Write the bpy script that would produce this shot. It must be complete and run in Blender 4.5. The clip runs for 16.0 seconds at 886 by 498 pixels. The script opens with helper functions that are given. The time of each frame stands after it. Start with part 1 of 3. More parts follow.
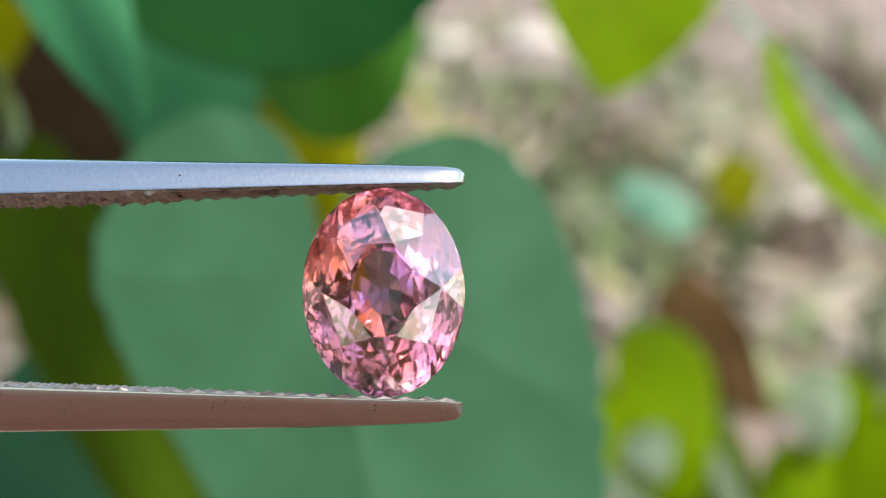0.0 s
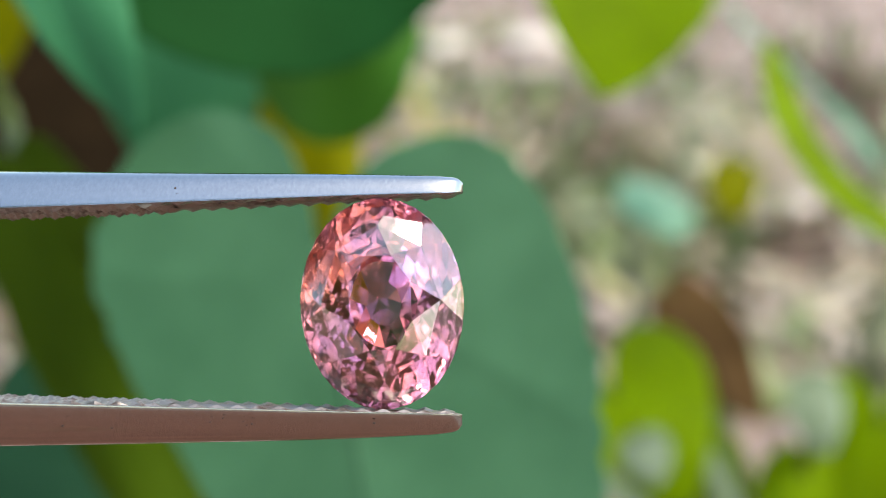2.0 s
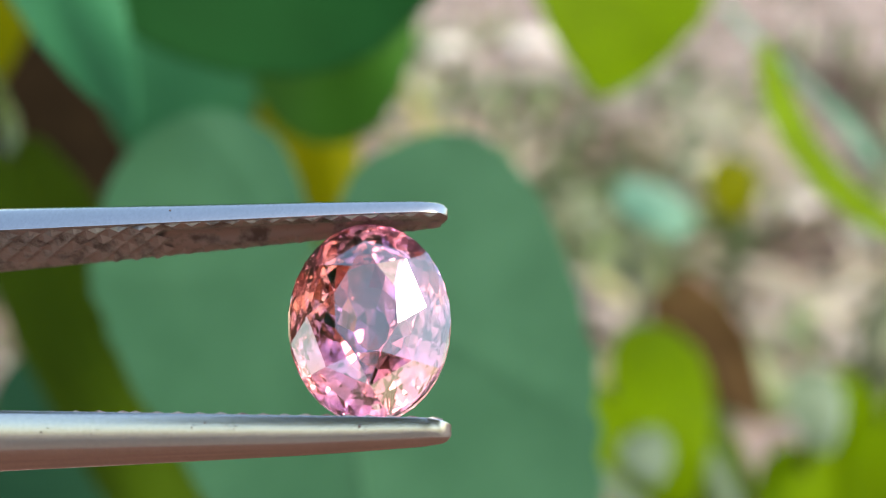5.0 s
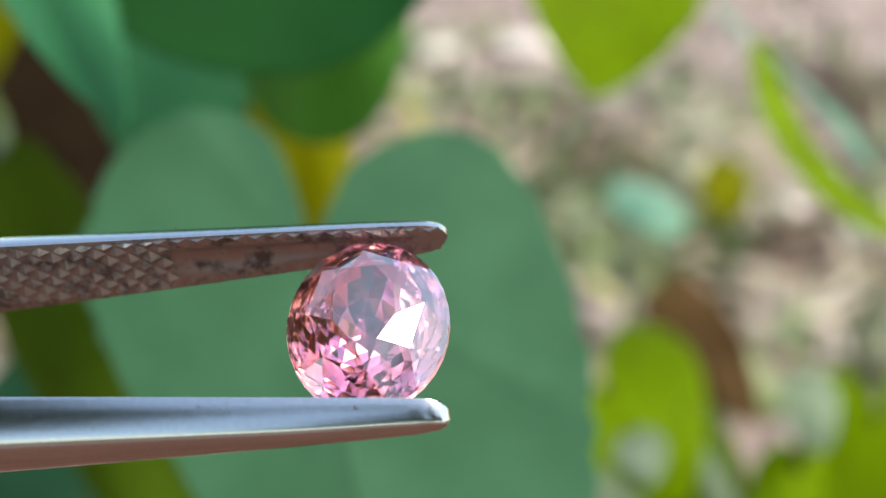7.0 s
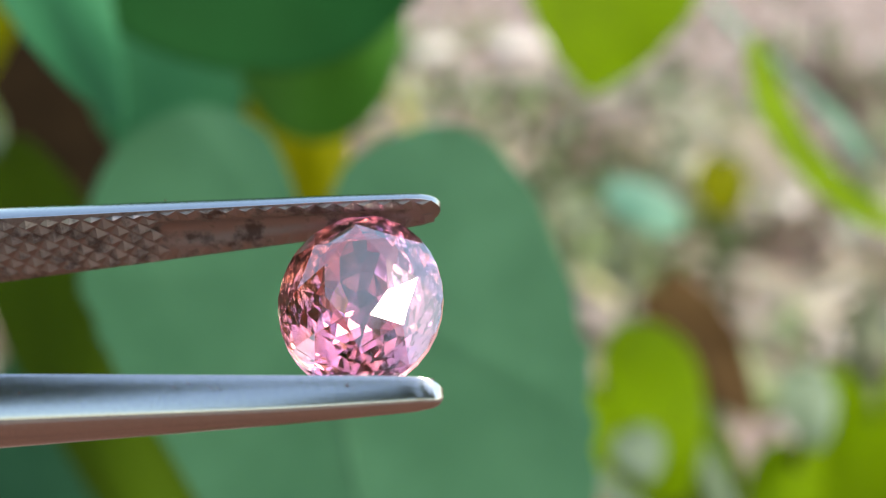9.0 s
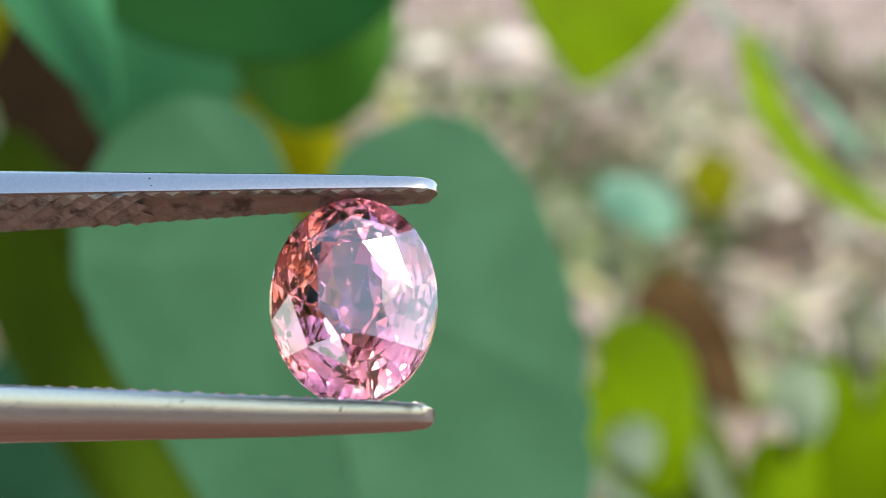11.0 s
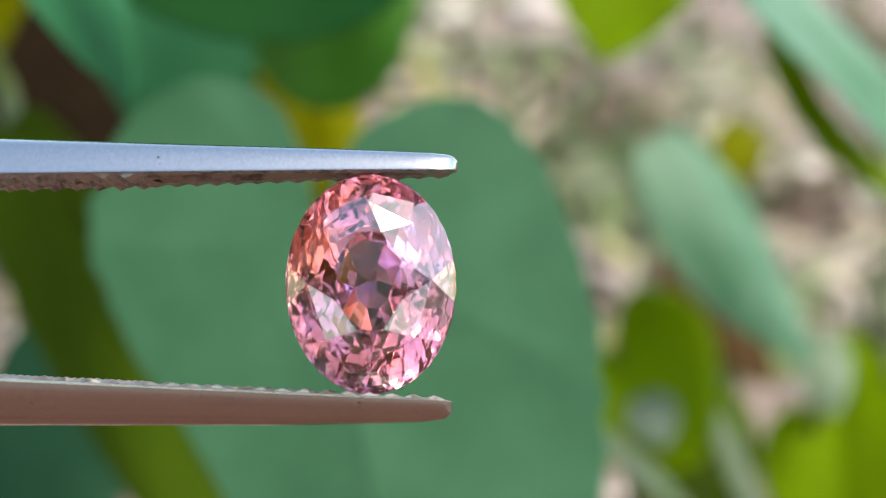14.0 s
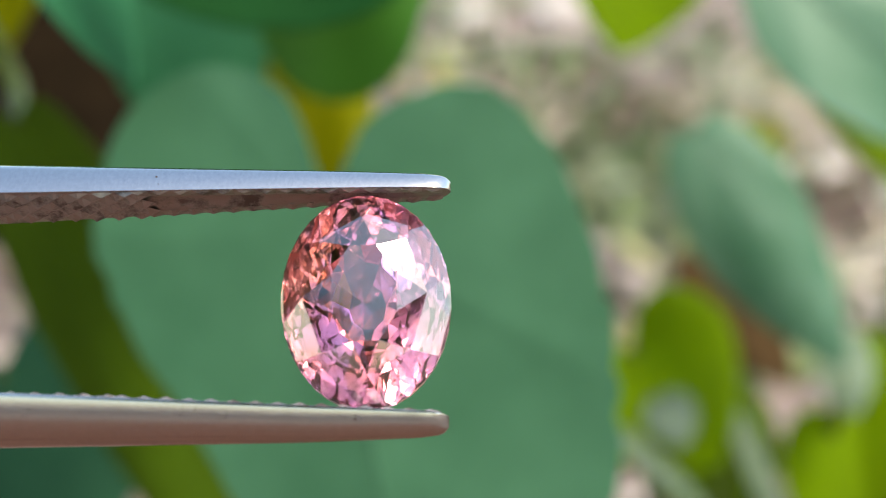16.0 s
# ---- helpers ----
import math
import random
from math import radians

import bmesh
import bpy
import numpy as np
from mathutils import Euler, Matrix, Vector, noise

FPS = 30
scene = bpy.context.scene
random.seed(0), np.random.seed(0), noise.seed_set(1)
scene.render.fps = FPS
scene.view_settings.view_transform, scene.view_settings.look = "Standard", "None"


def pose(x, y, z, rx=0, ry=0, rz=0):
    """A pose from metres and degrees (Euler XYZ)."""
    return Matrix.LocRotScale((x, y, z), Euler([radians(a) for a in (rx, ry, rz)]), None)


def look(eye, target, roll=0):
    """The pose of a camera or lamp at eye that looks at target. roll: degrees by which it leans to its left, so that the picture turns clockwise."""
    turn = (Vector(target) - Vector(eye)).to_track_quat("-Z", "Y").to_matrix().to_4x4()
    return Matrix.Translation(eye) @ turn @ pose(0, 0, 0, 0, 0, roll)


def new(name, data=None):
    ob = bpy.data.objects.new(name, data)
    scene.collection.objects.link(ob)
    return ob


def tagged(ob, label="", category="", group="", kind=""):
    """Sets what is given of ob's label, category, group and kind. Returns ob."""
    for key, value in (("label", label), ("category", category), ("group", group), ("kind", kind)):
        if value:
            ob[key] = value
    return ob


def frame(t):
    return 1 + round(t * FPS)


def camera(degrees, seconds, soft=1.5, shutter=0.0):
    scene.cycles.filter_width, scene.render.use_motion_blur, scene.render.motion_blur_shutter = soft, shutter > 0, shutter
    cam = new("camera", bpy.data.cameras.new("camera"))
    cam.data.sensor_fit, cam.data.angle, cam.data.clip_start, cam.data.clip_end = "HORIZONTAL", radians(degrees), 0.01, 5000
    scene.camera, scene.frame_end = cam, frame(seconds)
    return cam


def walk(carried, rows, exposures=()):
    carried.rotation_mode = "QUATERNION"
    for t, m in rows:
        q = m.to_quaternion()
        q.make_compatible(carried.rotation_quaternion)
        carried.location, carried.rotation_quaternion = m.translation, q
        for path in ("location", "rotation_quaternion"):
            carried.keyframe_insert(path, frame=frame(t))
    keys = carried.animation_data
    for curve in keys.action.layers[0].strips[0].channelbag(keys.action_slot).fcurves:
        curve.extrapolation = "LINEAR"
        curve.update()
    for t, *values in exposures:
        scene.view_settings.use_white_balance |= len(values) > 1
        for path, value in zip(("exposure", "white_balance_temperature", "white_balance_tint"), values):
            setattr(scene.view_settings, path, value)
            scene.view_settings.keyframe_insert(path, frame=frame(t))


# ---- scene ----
cam = camera(40.0, 16.0, soft=0.75)
cam.data.dof.use_dof = True
cam.data.dof.focus_distance = 0.0455
cam.data.dof.aperture_fstop = 35.0
CAMERA_ROWS = (
    (0.0, pose(0.00000, 0.00000, 0.55000, 70.000, 0.000, -0.000)),
    (0.5, pose(-0.00010, 0.00001, 0.54970, 70.193, -0.152, -0.123)),
    (1.0, pose(-0.00022, 0.00000, 0.54942, 70.305, -0.260, -0.159)),
    (1.5, pose(-0.00028, -0.00002, 0.54935, 70.313, -0.244, -0.161)),
    (2.0, pose(-0.00014, 0.00013, 0.54985, 70.111, -0.168, -0.093)),
    (2.5, pose(-0.00002, 0.00007, 0.55021, 69.999, -0.150, -0.031)),
    (3.0, pose(-0.00009, -0.00007, 0.54998, 70.132, -0.073, -0.078)),
    (3.5, pose(-0.00006, -0.00011, 0.54967, 70.247, 0.077, -0.096)),
    (4.0, pose(0.00005, -0.00047, 0.54955, 70.248, 0.063, -0.075)),
    (6.5, pose(0.00069, -0.00019, 0.54949, 70.379, 0.478, -0.374)),
    (7.0, pose(0.00030, -0.00007, 0.54902, 70.400, 0.302, -0.555)),
    (7.5, pose(0.00023, -0.00000, 0.54920, 70.227, 0.356, -0.576)),
    (8.0, pose(0.00033, -0.00001, 0.54927, 70.187, 0.427, -0.499)),
    (8.5, pose(0.00017, -0.00009, 0.54887, 70.369, 0.447, -0.611)),
    (9.0, pose(0.00006, -0.00001, 0.54862, 70.388, 0.517, -0.847)),
    (9.5, pose(0.00031, 0.00068, 0.54897, 69.894, 0.340, -0.930)),
    (12.0, pose(-0.00065, -0.00101, 0.54658, 70.764, 0.994, -1.434)),
    (12.5, pose(0.00018, -0.00055, 0.54775, 70.043, 0.711, -0.847)),
    (13.0, pose(0.00008, -0.00008, 0.54874, 69.374, 0.439, -0.652)),
    (13.5, pose(0.00023, 0.00021, 0.54934, 69.041, 0.515, -0.449)),
    (14.0, pose(0.00086, 0.00040, 0.54945, 68.611, 0.795, -0.023)),
    (14.5, pose(0.00145, 0.00080, 0.54910, 67.981, 1.032, 0.443)),
    (15.0, pose(0.00177, 0.00128, 0.54900, 67.669, 1.179, 0.679)),
    (15.5, pose(0.00173, 0.00187, 0.54878, 67.945, 1.216, 0.701)),
    (16.0, pose(0.00166, 0.00258, 0.54737, 68.758, 1.184, 0.795)),
)
EXPOSURE = 1.66
walk(cam, CAMERA_ROWS, exposures=((0.0, EXPOSURE, 7250, 5), (16.0, EXPOSURE, 7250, 5)))

# ---- light: a veiled sun high on the right, blue sky all round ----
SUN_ELEVATION, SUN_AZIMUTH = 60.0, 102.0     # degrees; azimuth from +y towards +x
world = bpy.data.worlds.new("sky")
scene.world = world
world.use_nodes = True
wn = world.node_tree.nodes
sky = wn.new("ShaderNodeTexSky")
sky.sky_type = 'NISHITA'
sky.sun_disc = False
sky.sun_elevation = radians(SUN_ELEVATION)
sky.sun_rotation = radians(SUN_AZIMUTH)
sky.dust_density = 1.4
sky.air_density = 1.2
wn["Background"].inputs["Strength"].default_value = 0.15
world.node_tree.links.new(sky.outputs[0], wn["Background"].inputs["Color"])
sun_data = bpy.data.lights.new("sun", 'SUN')
sun_data.energy = 2.0
sun_data.angle = radians(24.0)
sun_data.color = (1.0, 0.94, 0.84)
sun = new("sun", sun_data)
e, a = radians(SUN_ELEVATION), radians(SUN_AZIMUTH)
sun_way = Vector((math.sin(a) * math.cos(e), math.cos(a) * math.cos(e), math.sin(e)))
sun.matrix_world = look(sun_way * 5, (0, 0, 0))


scene.cycles.max_bounces = 28
scene.cycles.transmission_bounces = 28


# ---- materials ----
def nodes_of(name):
    m = bpy.data.materials.new(name)
    m.use_nodes = True
    t = m.node_tree
    return m, t, t.nodes["Principled BSDF"]


def rgb(c):
    return (c[0], c[1], c[2], 1.0)


def noise_node(t, scale, detail=4.0, rough=0.55, coord="Object", stretch=None):
    tc = t.nodes.new("ShaderNodeTexCoord")
    n = t.nodes.new("ShaderNodeTexNoise")
    n.inputs["Scale"].default_value = scale
    n.inputs["Detail"].default_value = detail
    n.inputs["Roughness"].default_value = rough
    if stretch:
        mp = t.nodes.new("ShaderNodeMapping")
        mp.inputs["Scale"].default_value = stretch
        t.links.new(tc.outputs[coord], mp.inputs["Vector"])
        t.links.new(mp.outputs[0], n.inputs["Vector"])
    else:
        t.links.new(tc.outputs[coord], n.inputs["Vector"])
    return n


def ramp_node(t, src, stops):
    r = t.nodes.new("ShaderNodeValToRGB")
    while len(r.color_ramp.elements) < len(stops):
        r.color_ramp.elements.new(0.5)
    for el, (p, c) in zip(r.color_ramp.elements, stops):
        el.position = p
        el.color = rgb(c) if hasattr(c, "__len__") else (c, c, c, 1)
    t.links.new(src, r.inputs[0])
    return r


def bump_on(t, bsdf, src, strength, distance):
    b = t.nodes.new("ShaderNodeBump")
    b.inputs["Strength"].default_value = strength
    b.inputs["Distance"].default_value = distance
    t.links.new(src, b.inputs["Height"])
    t.links.new(b.outputs[0], bsdf.inputs["Normal"])


def leaf_material(name, low, high, through_colour, share, rough=0.45, scale=90.0, gloss=0.25):
    """A leaf: mottled blade that lets some light through."""
    m, t, b = nodes_of(name)
    n = noise_node(t, scale, 5.0)
    r = ramp_node(t, n.outputs["Fac"], ((0.32, low), (0.68, high)))
    t.links.new(r.outputs[0], b.inputs["Base Color"])
    b.inputs["Roughness"].default_value = rough
    b.inputs["Specular IOR Level"].default_value = gloss
    fine = noise_node(t, scale * 14, 3.0)
    bump_on(t, b, fine.outputs["Fac"], 0.25, 0.0003)
    tr = t.nodes.new("ShaderNodeBsdfTranslucent")
    mixc = t.nodes.new("ShaderNodeMixRGB")
    mixc.blend_type = 'MULTIPLY'
    mixc.inputs[0].default_value = 0.35
    mixc.inputs[1].default_value = rgb(through_colour)
    t.links.new(n.outputs["Fac"], mixc.inputs[2])
    t.links.new(mixc.outputs[0], tr.inputs["Color"])
    mix = t.nodes.new("ShaderNodeMixShader")
    mix.inputs[0].default_value = share
    t.links.new(b.outputs[0], mix.inputs[1])
    t.links.new(tr.outputs[0], mix.inputs[2])
    t.links.new(mix.outputs[0], t.nodes["Material Output"].inputs["Surface"])
    return m


def steel_material():
    m, t, b = nodes_of("brushed_steel")
    b.inputs["Metallic"].default_value = 1.0
    n = noise_node(t, 9000.0, 5.0, 0.65, stretch=(1.0, 0.6, 0.5))
    r = ramp_node(t, n.outputs["Fac"], ((0.3, (0.37, 0.375, 0.385)), (0.7, (0.43, 0.432, 0.438))))
    t.links.new(r.outputs[0], b.inputs["Base Color"])
    rr = ramp_node(t, n.outputs["Fac"], ((0.3, 0.15), (0.75, 0.22)))
    t.links.new(rr.outputs[0], b.inputs["Roughness"])
    bump_on(t, b, n.outputs["Fac"], 0.10, 0.00001)
    return m


def teeth_material():
    """Dull steel with brown grime lying in patches."""
    m, t, b = nodes_of("grimy_steel")
    n = noise_node(t, 800.0, 6.0, 0.7)
    grime = ramp_node(t, n.outputs["Fac"], ((0.50, 0.0), (0.62, 1.0)))
    mix = t.nodes.new("ShaderNodeMixRGB")
    mix.inputs[1].default_value = (0.285, 0.258, 0.252, 1)
    mix.inputs[2].default_value = (0.05, 0.03, 0.026, 1)
    t.links.new(grime.outputs[0], mix.inputs[0])
    t.links.new(mix.outputs[0], b.inputs["Base Color"])
    met = ramp_node(t, grime.outputs[0], ((0.0, 0.95), (1.0, 0.1)))
    t.links.new(met.outputs[0], b.inputs["Metallic"])
    b.inputs["Roughness"].default_value = 0.42
    bump_on(t, b, n.outputs["Fac"], 0.3, 0.00005)
    return m


def gem_material():
    m, t, b = nodes_of("pink_sapphire")
    n = noise_node(t, 420.0, 1.0)
    tc = t.nodes.new("ShaderNodeTexCoord")
    xyz = t.nodes.new("ShaderNodeSeparateXYZ")
    t.links.new(tc.outputs["Object"], xyz.inputs[0])
    sky_tint = t.nodes.new("ShaderNodeMath")
    sky_tint.operation = 'MULTIPLY_ADD'
    sky_tint.inputs[1].default_value = 150.0
    t.links.new(xyz.outputs["X"], sky_tint.inputs[0])
    t.links.new(n.outputs["Fac"], sky_tint.inputs[2])
    # Orange and pink are the stone's own; lilac at right is painted sky reflection.
    r = ramp_node(t, sky_tint.outputs[0], ((0.15, (0.97, 0.20, 0.10)), (0.45, (1.0, 0.25, 0.34)), (0.76, (0.95, 0.38, 0.82))))
    t.links.new(r.outputs[0], b.inputs["Base Color"])
    b.inputs["Transmission Weight"].default_value = 1.0
    b.inputs["IOR"].default_value = 1.765
    b.inputs["Roughness"].default_value = 0.0
    b.inputs["Coat Weight"].default_value = 1.0
    b.inputs["Coat IOR"].default_value = 1.85
    b.inputs["Coat Roughness"].default_value = 0.0
    return m


def girdle_material():
    """The bruted, silky edge of the stone."""
    m, t, b = nodes_of("bruted_sapphire")
    n = noise_node(t, 2500.0, 3.0)
    r = ramp_node(t, n.outputs["Fac"], ((0.3, (1.0, 0.50, 0.46)), (0.7, (1.0, 0.62, 0.62))))
    t.links.new(r.outputs[0], b.inputs["Base Color"])
    b.inputs["Transmission Weight"].default_value = 0.8
    b.inputs["IOR"].default_value = 1.765
    b.inputs["Roughness"].default_value = 0.45
    return m


def soil_material():
    m, t, b = nodes_of("dry_soil")
    n = noise_node(t, 7.0, 8.0, 0.65)
    r = ramp_node(t, n.outputs["Fac"], ((0.33, (0.105, 0.070, 0.056)), (0.45, (0.190, 0.137, 0.116)), (0.66, (0.300, 0.230, 0.208))))
    t.links.new(r.outputs[0], b.inputs["Base Color"])
    b.inputs["Roughness"].default_value = 0.95
    f = noise_node(t, 90.0, 8.0, 0.7)
    bump_on(t, b, f.outputs["Fac"], 0.8, 0.01)
    return m


# Dark reddish colour chosen for what the lower steel arm mirrors.
def mound_material():
    m, t, b = nodes_of("unseen_mound_earth")
    n = noise_node(t, 14.0, 8.0, 0.65)
    r = ramp_node(t, n.outputs["Fac"], ((0.32, (0.088, 0.034, 0.020)), (0.68, (0.200, 0.082, 0.052))))
    t.links.new(r.outputs[0], b.inputs["Base Color"])
    b.inputs["Roughness"].default_value = 0.9
    f = noise_node(t, 110.0, 8.0, 0.7)
    bump_on(t, b, f.outputs["Fac"], 0.8, 0.008)
    return m


def litter_material(name, stops, rough=0.8):
    m, t, b = nodes_of(name)
    g = t.nodes.new("ShaderNodeNewGeometry")
    r = ramp_node(t, g.outputs["Random Per Island"], stops)
    n = noise_node(t, 160.0, 4.0)
    mix = t.nodes.new("ShaderNodeMixRGB")
    mix.blend_type = 'MULTIPLY'
    mix.inputs[0].default_value = 0.5
    t.links.new(r.outputs[0], mix.inputs[1])
    t.links.new(n.outputs["Fac"], mix.inputs[2])
    t.links.new(mix.outputs[0], b.inputs["Base Color"])
    b.inputs["Roughness"].default_value = rough
    return m


MOUND = mound_material()
STEEL, TEETH, GEM, GIRDLE, SOIL = steel_material(), teeth_material(), gem_material(), girdle_material(), soil_material()
SPECK, _t, _b = nodes_of("dark_speck")
_b.inputs["Base Color"].default_value = (0.03, 0.015, 0.012, 1)
_b.inputs["Roughness"].default_value = 0.7
GLAUCOUS = leaf_material("glaucous_leaf", (0.028, 0.098, 0.046), (0.045, 0.134, 0.068), (0.09, 0.40, 0.17), 0.15, 0.5)
MIDDLE = leaf_material("mid_green_leaf", (0.021, 0.112, 0.049), (0.031, 0.148, 0.066), (0.07, 0.42, 0.13), 0.12, 0.6, 60.0, 0.12)
DARK = leaf_material("dark_leaf", (0.007, 0.047, 0.010), (0.010, 0.066, 0.016), (0.035, 0.27, 0.03), 0.12, 0.6, 60.0, 0.05)
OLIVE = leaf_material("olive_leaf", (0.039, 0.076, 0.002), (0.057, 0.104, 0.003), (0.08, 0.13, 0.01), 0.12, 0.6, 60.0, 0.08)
FRESH = leaf_material("fresh_leaf", (0.115, 0.190, 0.001), (0.170, 0.280, 0.002), (0.52, 0.70, 0.004), 0.42, 0.55, 60.0, 0.08)
YELLOW = leaf_material("yellow_leaf", (0.150, 0.165, 0.001), (0.200, 0.210, 0.002), (0.45, 0.47, 0.005), 0.40, 0.55, 60.0, 0.08)
PALE = leaf_material("pale_leaf", (0.110, 0.170, 0.095), (0.220, 0.285, 0.200), (0.28, 0.42, 0.22), 0.20, 0.36, 55.0)
SILKY = leaf_material("silky_leaf", (0.040, 0.128, 0.066), (0.105, 0.205, 0.135), (0.20, 0.36, 0.10), 0.18, 0.45, 48.0, 0.2)
MOSS = leaf_material("moss_leaf", (0.024, 0.098, 0.008), (0.036, 0.135, 0.013), (0.10, 0.22, 0.01), 0.15, 0.6, 60.0, 0.15)
# Near-black brown for the leaf that fills the dark gap at upper left.
GAP_BROWN = leaf_material("gap_brown_leaf", (0.006, 0.0035, 0.0015), (0.015, 0.009, 0.004), (0.05, 0.02, 0.01), 0.05, 0.85, 60.0, 0.05)
DRY = leaf_material("dry_leaf", (0.038, 0.020, 0.007), (0.085, 0.050, 0.019), (0.10, 0.05, 0.01), 0.06, 0.8, 60.0, 0.1)
# Darkened leaf green: the shade low on the plant is in this colour.
SHADED = leaf_material("shaded_green_leaf", (0.014, 0.060, 0.029), (0.024, 0.090, 0.042), (0.03, 0.10, 0.02), 0.06, 0.6, 60.0, 0.1)
STALK = leaf_material("stalk", (0.040, 0.065, 0.008), (0.060, 0.090, 0.014), (0.1, 0.15, 0.02), 0.1, 0.5)
BARK = leaf_material("bark", (0.07, 0.045, 0.03), (0.16, 0.11, 0.08), (0.1, 0.1, 0.1), 0.0, 0.9, 30.0)
CROWN = litter_material("tree_leaves", ((0.0, (0.03, 0.09, 0.015)), (0.6, (0.06, 0.15, 0.03)), (1.0, (0.12, 0.20, 0.04))), 0.5)
LITTER = litter_material("leaf_litter", ((0.0, (0.11, 0.060, 0.040)), (0.3, (0.25, 0.165, 0.125)), (0.6, (0.37, 0.29, 0.25)), (0.85, (0.50, 0.44, 0.40))))
BROWN_LITTER = litter_material("brown_leaf_litter", ((0.0, (0.05, 0.024, 0.016)), (0.5, (0.13, 0.075, 0.055)), (1.0, (0.24, 0.16, 0.13))))
STRAW = litter_material("straw", ((0.0, (0.36, 0.30, 0.16)), (0.5, (0.58, 0.49, 0.33)), (1.0, (0.66, 0.60, 0.50))), 0.6)
STONE = leaf_material("pale_stone", (0.38, 0.33, 0.30), (0.58, 0.52, 0.48), (0.1, 0.1, 0.1), 0.0, 0.85, 24.0, 0.2)
WEED = litter_material("weed_green", ((0.0, (0.09, 0.15, 0.03)), (0.4, (0.15, 0.20, 0.065)), (0.7, (0.22, 0.245, 0.115)), (0.9, (0.33, 0.36, 0.27)), (1.0, (0.34, 0.31, 0.05))), 0.6)


# ---- small builders ----
def finish(name, bm, material, parent=None, label="", smooth=False):
    me = bpy.data.meshes.new(name)
    bmesh.ops.recalc_face_normals(bm, faces=bm.faces)
    if smooth:
        for ed in bm.edges:
            ed.smooth = not (len(ed.link_faces) == 2 and ed.calc_face_angle(0.0) > radians(38))
    bm.to_mesh(me)
    bm.free()
    if smooth:
        for p in me.polygons:
            p.use_smooth = True
    me.materials.append(material)
    ob = new(name, me)
    if parent:
        ob.parent = parent
    if label:
        ob["label"] = label
    return ob


def part(name, bm, material, parent, label="", smooth=False):
    return finish(name, bm, material, parent, label, smooth)


MM = 0.001
LEAN = pose(0, 0, 0.55, 70, 0, 0)     # the slope along which the plants hang: right, up, away


def spot(x, y, d):
    """A place in the leaning frame, in millimetres to the right, up and away."""
    return LEAN @ Vector((x * MM, y * MM, -d * MM))


def spline(points, steps):
    """Catmull-Rom through the points."""
    pts = [Vector(p) for p in points]
    pts = [2 * pts[0] - pts[1]] + pts + [2 * pts[-1] - pts[-2]]
    out = []
    for i in range(1, len(pts) - 2):
        p0, p1, p2, p3 = pts[i - 1:i + 3]
        for k in range(steps):
            s = k / steps
            out.append(0.5 * ((2 * p1) + (p2 - p0) * s + (2 * p0 - 5 * p1 + 4 * p2 - p3) * s * s + (3 * p1 - p0 - 3 * p2 + p3) * s ** 3))
    out.append(pts[-2])
    return out


HEART = ((0.0, 0.0), (0.10, 0.16), (0.24, 0.25), (0.40, 0.20), (0.51, 0.0), (0.52, -0.26), (0.43, -0.52), (0.26, -0.76), (0.09, -0.93), (0.0, -1.0))
OVATE = ((0.0, 0.0), (0.08, 0.03), (0.22, 0.01), (0.35, -0.12), (0.42, -0.32), (0.38, -0.55), (0.25, -0.78), (0.09, -0.94), (0.0, -1.0))
BLADE = ((0.0, 0.0), (0.05, -0.04), (0.09, -0.2), (0.11, -0.42), (0.10, -0.65), (0.06, -0.86), (0.0, -1.0))
STRAP = ((0.0, 0.0), (0.05, -0.05), (0.09, -0.3), (0.11, -0.6), (0.12, -0.82), (0.08, -0.96), (0.0, -1.0))
ROUND = ((0.0, 0.0), (0.2, 0.08), (0.38, 0.0), (0.5, -0.22), (0.52, -0.5), (0.44, -0.75), (0.28, -0.93), (0.1, -0.995), (0.0, -1.0))
# the largest leaf has one lobe higher than the other
LOW_LOBE = ((0.0, 0.0), (0.06, 0.09), (0.11, 0.146), (0.19, 0.170), (0.28, 0.172), (0.37, 0.11), (0.425, -0.04), (0.44, -0.24), (0.416, -0.39), (0.39, -0.52), (0.26, -0.76), (0.09, -0.93), (0.0, -1.0))
HIGH_LOBE = ((0.0, 0.0), (0.001, 0.06), (0.006, 0.15), (0.04, 0.245), (0.15, 0.305), (0.286, 0.265), (0.385, 0.13), (0.40, 0.02), (0.365, -0.13), (0.27, -0.38), (0.16, -0.66), (0.06, -0.9), (0.0, -1.0))


